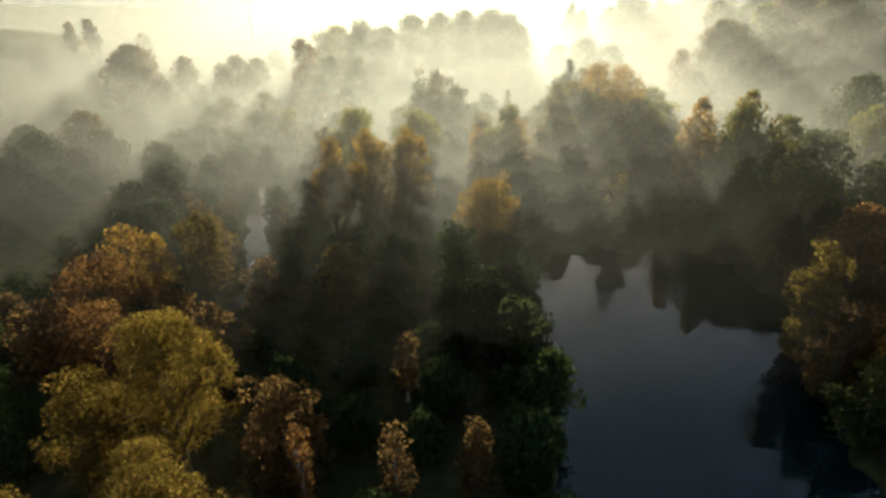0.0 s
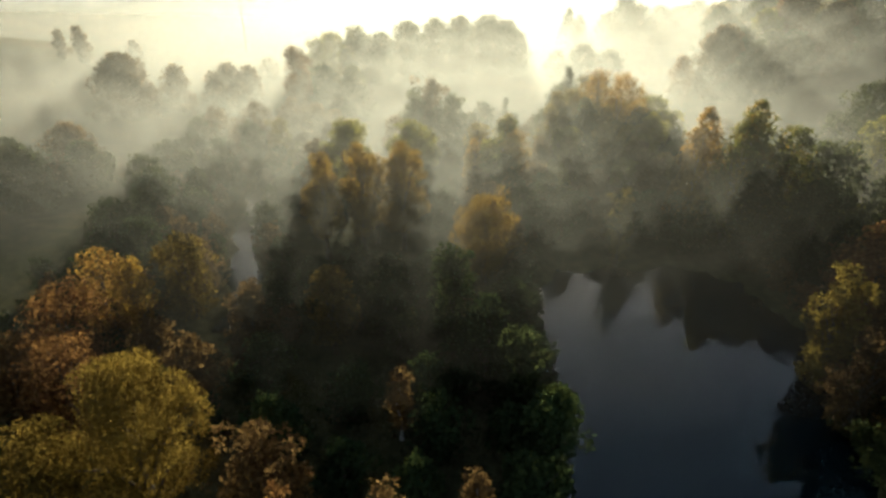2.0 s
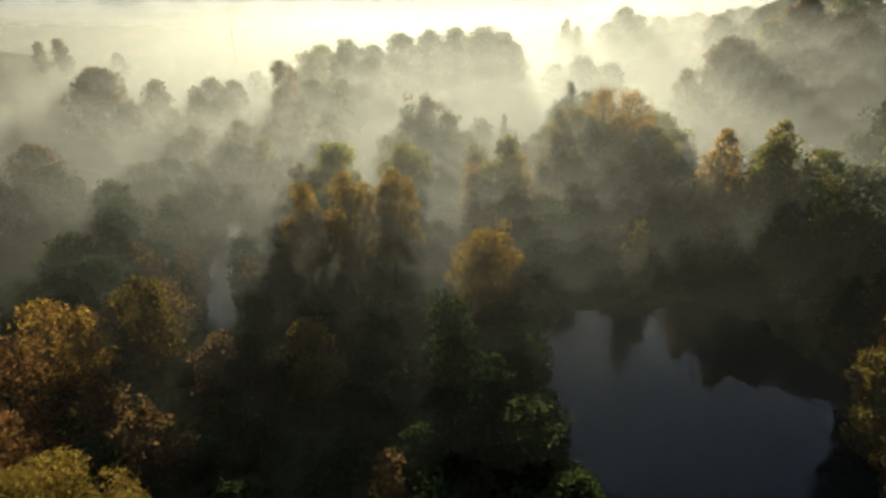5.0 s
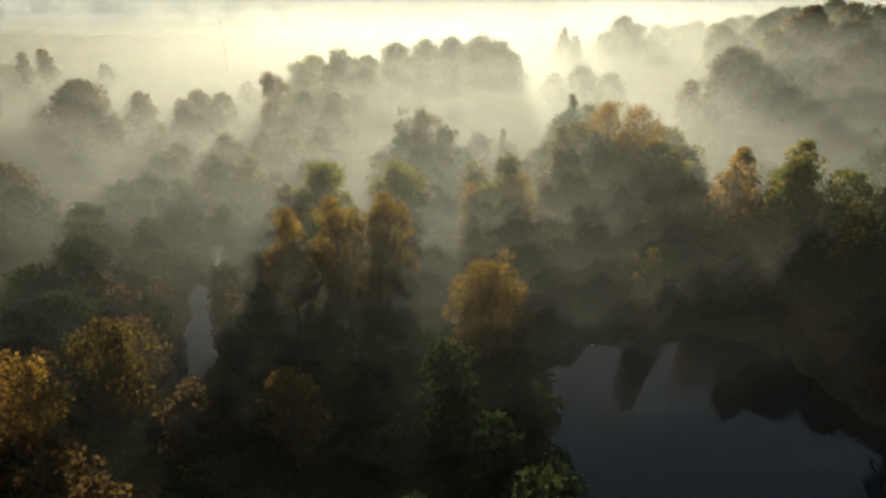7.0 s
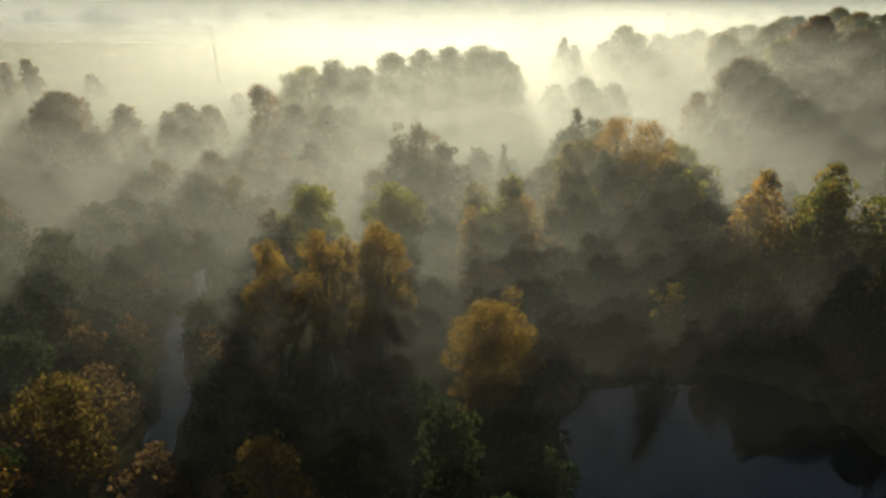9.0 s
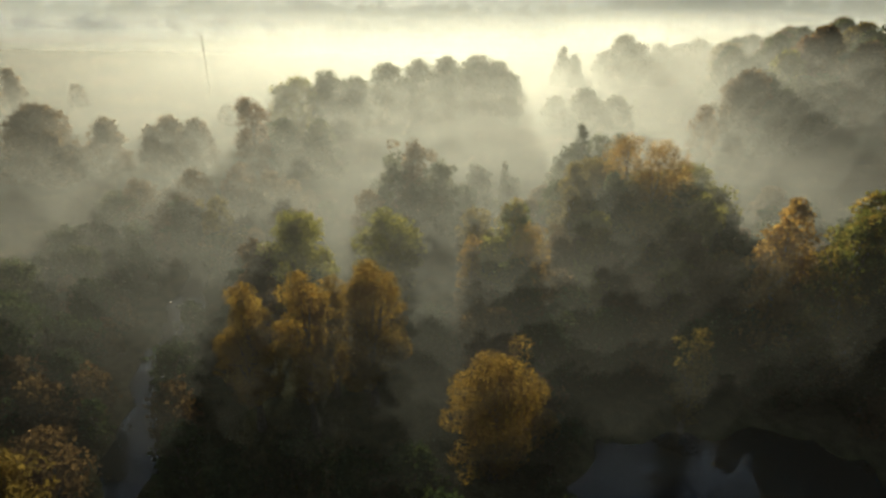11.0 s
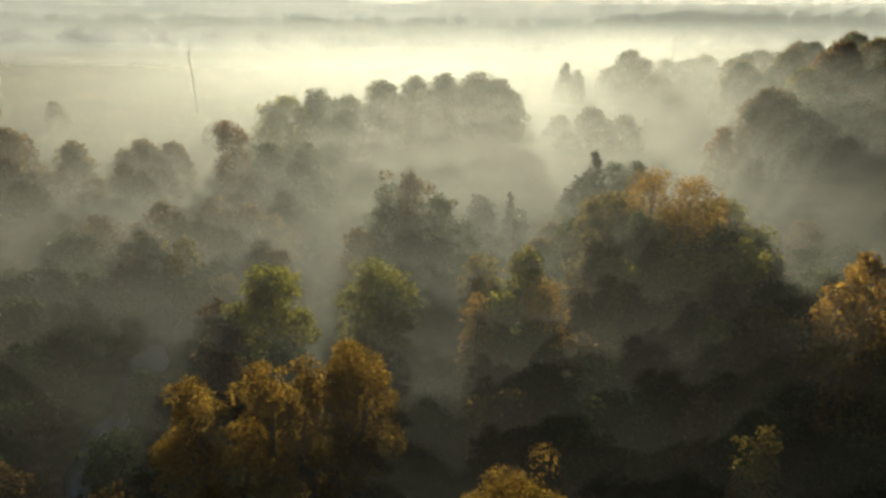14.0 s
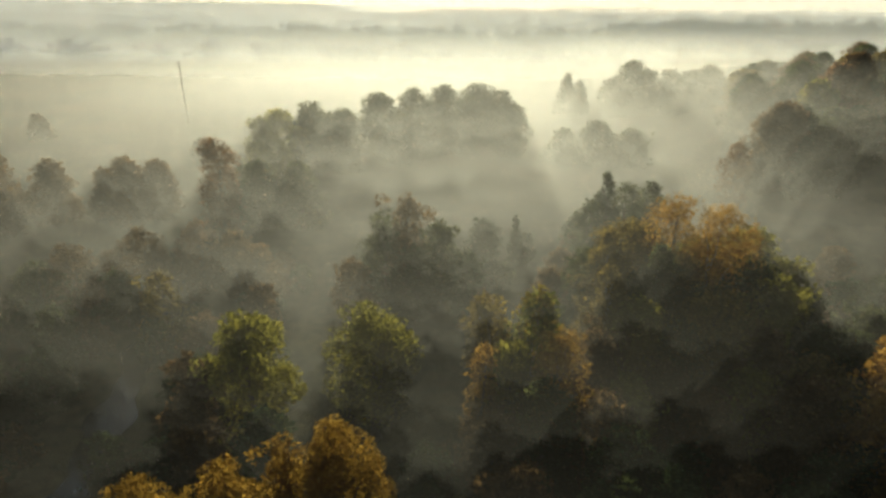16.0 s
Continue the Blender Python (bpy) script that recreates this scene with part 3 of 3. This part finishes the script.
tree("alder", "oval", 21.0, 77.6, 6.6, 2.2, "russet", "low russet alder in deep shade", 1.5, 0.15, 36)
tree("alder", "oval", 32.6, 83.0, 9.0, 3.2, "dark", "dark green alder on the wood's slope", 1.6, 0.15, 44)
tree("alder", "oval", 37.0, 84.6, 7.4, 2.6, "green", "dark green alder on the wood's slope", 1.6, 0.15, 40)
tree("shrub", "dome", 20.3, 63.0, 9.8, 1.7, "ochre", "small yellow bush above dark undergrowth", 2.0, 0.3, 26)
tree("alder", "dome", 14.6, 68.6, 7.8, 3.0, "dark", "dark alder on the pond's outer bank", 1.5, 0.12)
tree("alder", "dome", 9.0, 66.6, 8.4, 2.8, "dark", "dark alder on the pond's outer bank", 1.5, 0.12)
tree("alder", "dome", 5.0, 68.6, 8.2, 2.8, "brown", "brownish alder on the pond's outer bank", 1.5, 0.12)
tree("alder", "dome", 26.0, 70.6, 6.6, 2.8, "dark", "dark alder on the pond's outer bank", 1.5, 0.12)
tree("alder", "oval", -0.6, 72.0, 6.0, 2.2, "dark", "low dark alder beside the clearing", 1.4, 0.12)
tree("spruce", "cone", 22.2, 112.6, 14.3, 3.6, "dark", "dark spruce with a pointed tip in mist", 1.4, 0.1, 60)
tree("alder", "dome", 25.6, 114.0, 12.2, 3.6, "green", "dark green alder beside a spruce in mist", 1.2, 0.12, 50)
tree("alder", "dome", 20.0, 111.0, 11.2, 2.6, "green", "dark green alder beside a spruce in mist", 1.2, 0.12, 40)
tree("alder", "dome", 29.6, 116.6, 11.8, 2.8, "green", "dark green alder beside a spruce in mist", 1.2, 0.12, 40)
tree("spruce", "cone", 10.7, 113.0, 8.2, 1.4, "dark", "small dark spruce alone in the misty clearing", 1.3, 0.08, 40)
tree("alder", "dome", -3.4, 105.6, 13.4, 3.6, "brown", "dark tree with sparse russet top in mist", 1.3, 0.15, 50)
tree("alder", "dome", -6.0, 104.0, 11.8, 3.1, "green", "dark green tree in the misty wood", 1.3, 0.15, 44)
tree("alder", "dome", 0.8, 103.4, 11.2, 3.4, "green", "dark green tree in the misty wood", 1.3, 0.15, 44)
tree("alder", "dome", -2.0, 99.0, 9.6, 3.4, "green", "dark green tree in the misty wood", 1.3, 0.15, 44)
tree("alder", "oval", 3.4, 100.0, 8.4, 2.4, "dark", "dark green tree in the misty wood", 1.3, 0.15, 40)
tree("alder", "oval", -9.0, 98.6, 8.0, 2.6, "brown", "brown bushy tree in the misty wood", 1.2, 0.15, 40)

# ---- bushes along the stream and in the misty hollow ----
for px, py, top, r, tone in [(-41, 101, 8.6, 3.4, "brown"), (-35.5, 107, 8.4, 3.0, "brown"), (-29.5, 108.6, 8.6, 3.0, "russet"), (-24.6, 107, 8.2, 3.2, "brown"),
                             (-20.6, 102.4, 8.0, 3.0, "brown"), (-27.6, 94, 9.0, 2.6, "ochre"), (-42.6, 97.6, 8.0, 3.2, "green")]:
    tree("alder", "dome", px, py, top, r, tone, "bushy brown alder half sunk in mist", 1.1, 0.1, 40, "bushes in the misty hollow")
# the "dark" tones put the shade of the bank into the leaf colour
for px, py, top, r, tone in [(-34, 98, 7.0, 3.0, "green"), (-37, 91, 6.4, 3.0, "green"), (-33.6, 84, 6.2, 2.6, "dark"), (-40.5, 85, 6.4, 3.0, "green"),
                             (-45, 90, 6.0, 3.0, "green"), (-22, 90, 6.2, 2.6, "brown"), (-18.6, 96, 6.4, 2.6, "brown"), (-34.5, 76, 6.8, 2.8, "dark"),
                             (-42.4, 77.6, 8.0, 3.2, "green"), (-32.4, 70, 6.4, 2.4, "dark"), (-20.6, 84, 6.0, 2.4, "dark")]:
    tree("alder", "dome", px, py, top, r, tone, "low green bush beside the stream", 1.3, 0.08, 40, "bushes beside the stream")
for px, py, top, r, tone in [(-60, 77.6, 9, 4.2, "green"), (-59, 88.4, 9, 4.0, "brown"), (-55, 84, 7.5, 3.6, "green"), (-66, 83, 8, 4, "green")]:
    tree("alder", "dome", px, py, top, r, tone, "dark bushy tree on the misty meadow", 1.0, 0.1, 40, "trees on the meadow")
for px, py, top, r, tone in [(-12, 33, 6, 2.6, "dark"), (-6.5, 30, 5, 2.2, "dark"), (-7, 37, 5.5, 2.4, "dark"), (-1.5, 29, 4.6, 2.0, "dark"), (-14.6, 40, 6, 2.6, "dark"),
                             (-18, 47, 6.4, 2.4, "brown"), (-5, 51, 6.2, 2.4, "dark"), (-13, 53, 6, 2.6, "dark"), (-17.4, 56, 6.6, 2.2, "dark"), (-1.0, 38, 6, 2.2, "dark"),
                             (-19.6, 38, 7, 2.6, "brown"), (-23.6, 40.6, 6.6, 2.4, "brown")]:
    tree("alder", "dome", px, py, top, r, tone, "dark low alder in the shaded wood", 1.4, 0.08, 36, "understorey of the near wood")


def understorey(count, x0, x1, y0, y1, low, high, tones, label, group, detail, seed, close=0.62):
    """Low trees and bushes in the gaps of a wood, clear of water and of one another."""
    rng = np.random.default_rng(seed)
    made = tries = 0
    while made < count and tries < 2500:
        tries += 1
        px, py = rng.uniform(x0, x1), rng.uniform(y0, y1)
        top = rng.uniform(low, high)
        r = top * rng.uniform(0.30, 0.42)
        wet = min(float(pond_distance(px, py)), float(stream_distance(px, py)))
        if wet < r * 0.5 or any(math.hypot(px - a, py - b) < close * (r + c) for a, b, c in PLANTED):
            continue
        tree("alder", "dome" if rng.random() < 0.6 else "oval", px, py, top, r, tones[int(rng.integers(len(tones)))], label, detail, 0.1, 30, group, 3)
        made += 1


# crest and slope: olive and ochre tones paint in skylight on the crowns
understorey(16, 16, 34, 84, 98, 9.0, 13.0, ("green", "olive", "ochre", "ochre", "olive"), "tall green-brown alder filling the wood's crest", "crest of the middle wood", 1.4, 18, 0.4)
understorey(16, 5, 32, 74, 86, 7.0, 10.0, ("green", "brown", "olive", "ochre"), "green-brown alder on the wood's slope", "slope of the middle wood", 1.4, 19, 0.62)
understorey(34, 4, 50, 66, 97, 4.5, 9.0, ("green", "dark", "brown", "dark", "olive", "brown"), "bushy green-brown alder in the dense wood", "understorey of the middle wood", 1.3, 11)
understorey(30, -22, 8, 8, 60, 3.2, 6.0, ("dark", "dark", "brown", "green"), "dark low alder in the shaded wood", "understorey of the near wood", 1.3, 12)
understorey(18, -44, -28, 12, 70, 3.5, 6.5, ("dark", "green", "brown"), "dark low bush along the wood's edge", "bushes along the wood's edge", 1.2, 13)
understorey(18, 28, 58, 14, 66, 4.0, 8.0, ("dark", "green", "brown", "olive"), "dark bushy alder behind the pond", "understorey behind the pond", 1.2, 14)
understorey(16, -34, -20, 34, 82, 3.6, 6.5, ("dark", "dark", "brown"), "dark bush on the bank of the stream", "bushes beside the stream", 1.2, 17)
understorey(22, -46, -15, 70, 112, 3.5, 6.5, ("brown", "green", "brown", "dark"), "brown-green bush in the misty hollow", "bushes in the misty hollow", 1.1, 15)
understorey(10, -12, 24, 96, 120, 4.0, 7.5, ("brown", "green", "dark"), "brown-green bush in the misty wood", "understorey of the misty wood", 1.0, 16)

# ---- far groups standing in the mist ----
tree("maple", "oval", -32.0, 124.6, 15.3, 3.2, "russet", "russet maple standing out of the mist", 1.5, 0.2, 50)
tree("alder", "dome", -27.6, 127.6, 11.4, 3.4, "green", "rounded dark tree beside a russet maple", 1.0, 0.1, 44)
tree("alder", "dome", -20.8, 128.0, 11.2, 3.6, "green", "rounded dark tree beside a russet maple", 1.0, 0.1, 44)
for px, py, top, r in [(-72, 129.5, 12.6, 6.4), (-61.5, 131.5, 10.2, 3.2), (-66.5, 124, 9.6, 3.6), (-49.4, 131.6, 10.6, 3.4), (-45.6, 134, 9.6, 3.0), (-53.6, 133, 8.4, 2.6)]:
    tree("willow", "dome", px, py, top, r, "brown", "broad brown-grey willow on the misty field", 0.9, 0.1, 50, "willows on the misty field")
tree("shrub", "dome", -110.0, 178.2, 12.4, 2.2, "brown", "small tree on top of a grassy mound", 0.8, 0.2, 26)
tree("shrub", "dome", -116.0, 178.0, 11.4, 1.8, "brown", "small bush on top of a grassy mound", 0.8, 0.2, 20)
tree("shrub", "dome", -99.7, 188.0, 7.0, 2.6, "brown", "single bush on the pale field", 0.8, 0.15, 26)
tree("shrub", "oval", -84.0, 146.0, 8.4, 2.6, "brown", "nearly bare bush with thin branches", 0.25, 0.3, 30)
tree("shrub", "dome", -52.0, 170.0, 5.4, 2.6, "brown", "low bush on the pale field", 0.7, 0.15, 26)
tree("shrub", "dome", 54.4, 141.0, 12.0, 3.0, "russet", "single rounded tree on the misty meadow", 1.1, 0.15, 40)
tree("shrub", "dome", 51.2, 107.8, 6.0, 2.6, "brown", "dark low bush on the meadow", 1.1, 0.1, 30)
tree("shrub", "dome", 43.6, 95.4, 4.4, 2.4, "brown", "dark low bush on the meadow", 1.1, 0.1, 30)
tree("shrub", "dome", 38.4, 98.4, 5.0, 2.2, "ochre", "dark low bush on the meadow", 1.1, 0.1, 30)
for px, py, top, r in [(-36, 160, 11.5, 3.2), (-31, 158.5, 14.3, 4.0), (-25, 158.5, 14.6, 3.8), (-18.5, 161, 13.6, 3.6), (-12.5, 176, 15.2, 4.4), (-5, 183, 15.2, 4.2),
                       (2.6, 187, 15.2, 4.4), (10.4, 190, 15.2, 5.0), (16.4, 186, 13.4, 4.2), (18.6, 178, 11.4, 3.8), (-8, 171, 12, 3.8), (8, 180, 12.5, 4.2), (0, 177, 12, 4), (-22, 164, 12, 4)]:
    tree("alder", "oval", px, py, top + 0.6 * math.sin(px * 1.7) + 0.8 * float(smooth(px, -12, 2)), r * 1.15, "green" if px > -28 else "olive", "tall tree of a dark grove in bright mist", 0.9, 0.12, 40, "grove in the bright mist")
tree("spruce", "cone", 44.4, 237, 13.6, 5.0, "dark", "broad conical tree on the far field", 0.6, 0.05, 50)
tree("spruce", "cone", 49.6, 238, 11.4, 5.0, "dark", "broad conical tree on the far field", 0.6, 0.05, 50)
for px, py, top, r in [(66.2, 238, 18, 6), (73, 242, 15, 5), (60.4, 236, 12.6, 5), (80, 240, 15, 5), (37.6, 172, 9.6, 5), (44, 168, 8.6, 4.6), (31, 176, 7, 4)]:
    tree("alder", "dome", px, py, top, r, "green", "dark rounded tree in far mist", 0.6, 0.08, 44, "trees in far mist")
for px, py, top, r, tone in [(66.7, 151, 17.4, 5, "brown"), (73, 155, 16, 5, "green"), (79, 152, 14, 4.6, "green"), (84, 160, 15, 5, "green"), (72, 146, 12, 4, "green"), (91, 163, 15, 5, "green"),
                             (88, 175, 19, 5, "olive"), (97, 182, 22, 5.4, "russet"), (101.6, 183.6, 24.4, 5.2, "brown"), (104, 168, 22, 5, "brown"), (110, 176, 22, 5.4, "green"),
                             (92, 190, 20, 5, "green"), (85, 196, 18, 5, "green"), (99, 200, 21, 5.4, "green"), (109, 196, 23, 5.4, "ochre"), (118, 188, 23, 5.4, "green")]:
    tree("alder", "dome", px, py, top, r * 1.15, tone, "tall autumn tree of the hillside wood", 0.75, 0.1, 46, "hillside wood")
for px, py, top, r, tone in [(90, 212, 18, 5, "ochre"), (98, 222, 18.5, 5, "green"), (108, 216, 21, 5.4, "brown"), (118, 222, 22, 5.4, "green"), (124, 238, 21, 6, "brown"), (112, 240, 18, 6, "green"),
                             (99, 250, 15.6, 5.6, "green"), (90, 246, 14, 5.4, "green"), (130, 210, 24, 6, "ochre"), (136, 226, 24, 6, "green"), (146, 244, 24, 6, "brown"), (128, 196, 24, 6, "green")]:
    tree("alder", "dome", px, py, top, r * 1.15, tone, "tall autumn tree of the hillside wood", 0.6, 0.1, 46, "hillside wood")


# ---- far woods on the rising land ----
def far_wood(name, rows, tone, label, seed):
    """Many lumpy crowns that nobody could count, along the far edge of the fields."""
    rng = np.random.default_rng(seed)
    vs, fs, total = [], [], 0
    for count, y0, y1, x0, x1, h0, h1, leaves in rows:
        px = rng.uniform(x0, x1, count)
        py = rng.uniform(y0, y1, count)
        gz = land(px, py)
        for a, b, g in zip(px, py, gz):
            h = rng.uniform(h0, h1)
            r = h * rng.uniform(0.22, 0.36)
            k = 9
            u = rng.uniform(0.1, 1, k)
            ang = rng.uniform(0, 2 * np.pi, k)
            rho = r * np.sqrt(1 - u * u * 0.9)
            c = np.stack([a + rho * np.cos(ang), b + rho * np.sin(ang), g + u * h - 0.1 * h], 1)
            v, f = leaves_round(rng, c, np.full(k, r * 0.6), leaves, h * 0.12, 0.3)
            vs.append(v)
            fs.append(f + total)
            total += len(v)
    ob = mesh_object(name, np.concatenate(vs), np.concatenate(fs), LEAF[tone])
    return tagged(ob, label, "forest", kind="stuff")


far_wood("far_forest", [(760, 430, 600, -560, 560, 13, 19, 80), (150, 430, 600, 90, 420, 15, 21, 90), (80, 425, 470, -560, -200, 16, 20, 130)], "dark",
         "dark forest edge beyond the pale fields", 5)
far_wood("ridge_forest", [(1300, 760, 1400, -1250, 1250, 13, 20, 50)], "dark", "hazy forest on the far ridge", 6)

# ---- poles on the field ----
def pole(px, py, top):
    base = float(land(px, py)) - 0.3
    v, f = tube([(0, 0, 0), (0.02, 0, (top - base) * 0.5), (0, 0.02, top - base)], [0.24, 0.20, 0.15], 8)
    thing = new("utility_pole")
    thing.location = (px, py, base)
    tagged(thing, "weathered wooden pole standing alone on the field", "pole", "poles on the field")
    mesh_object("shaft", v, f, POLE_WOOD, thing, True)
    v, f = tube([(-0.9, 0, top - base - 0.8), (0.9, 0, top - base - 0.8)], [0.07, 0.07], 6)
    mesh_object("crossarm", v, f, POLE_WOOD, thing, True)
    return thing


pole(-73.8, 215.7, 18.1)
pole(85.5, 248.4, 22.0)


# ---- morning mist lying over the hollow ----
MIST = mist_material()


def veil_step(py):
    return MIST_STEP[0] + (MIST_STEP[1] - MIST_STEP[0]) * (py - MIST_FROM) / (MIST_TO - MIST_FROM)


def mist_veil(py, number):
    """One veil of drifting drops, square to the sun, with a gently folded face."""
    wide = 45 + py * 0.95
    xs, zs = np.linspace(-wide, wide, 130), np.linspace(-1.5, 28.0, 14)
    gx, gz = np.meshgrid(xs, zs)
    gx, gz = gx.ravel(), gz.ravel()
    fold = veil_step(py)
    gy = py - gz * math.tan(radians(SUN_EL)) + fold * (0.3 * np.sin(gx * 0.41 + 0.07 * gz + number * 2.3) + 0.3 * np.sin(gx * 0.23 - 0.06 * gz + number * 4.1)
                                                       + 0.4 * np.sin(gx * 0.067 + 0.05 * gz - number * 1.7))
    at = np.arange(13 * 130).reshape(13, 130)[:, :-1].ravel()
    ob = mesh_object("mist_veil", np.stack([gx, gy, gz], 1), np.stack([at, at + 1, at + 131, at + 130], 1), MIST, smooth_shade=True)
    return tagged(ob, "thin veil of morning mist drifting over the hollow", "mist", "morning mist", kind="stuff")


veil_y, veils = MIST_FROM, 0
while veil_y < MIST_TO:
    mist_veil(veil_y, veils)
    veils += 1
    veil_y += veil_step(veil_y)


def haze_bank(py, bottom, top, most, wide, shine):
    xs, zs = np.linspace(-wide, wide, 40), np.linspace(bottom, top, 12)
    gx, gz = np.meshgrid(xs, zs)
    verts = np.stack([gx.ravel(), py + 10 * np.sin(gx.ravel() * 0.011 + py), gz.ravel()], 1)
    at = np.arange(11 * 40).reshape(11, 40)[:, :-1].ravel()
    ob = mesh_object("haze_bank", verts, np.stack([at, at + 1, at + 41, at + 40], 1), haze_material(bottom, top, most, shine), smooth_shade=True)
    return tagged(ob, "pale haze bank over the far fields", "mist", "haze over the far fields", kind="stuff")


for row in HAZE:
    haze_bank(*row)
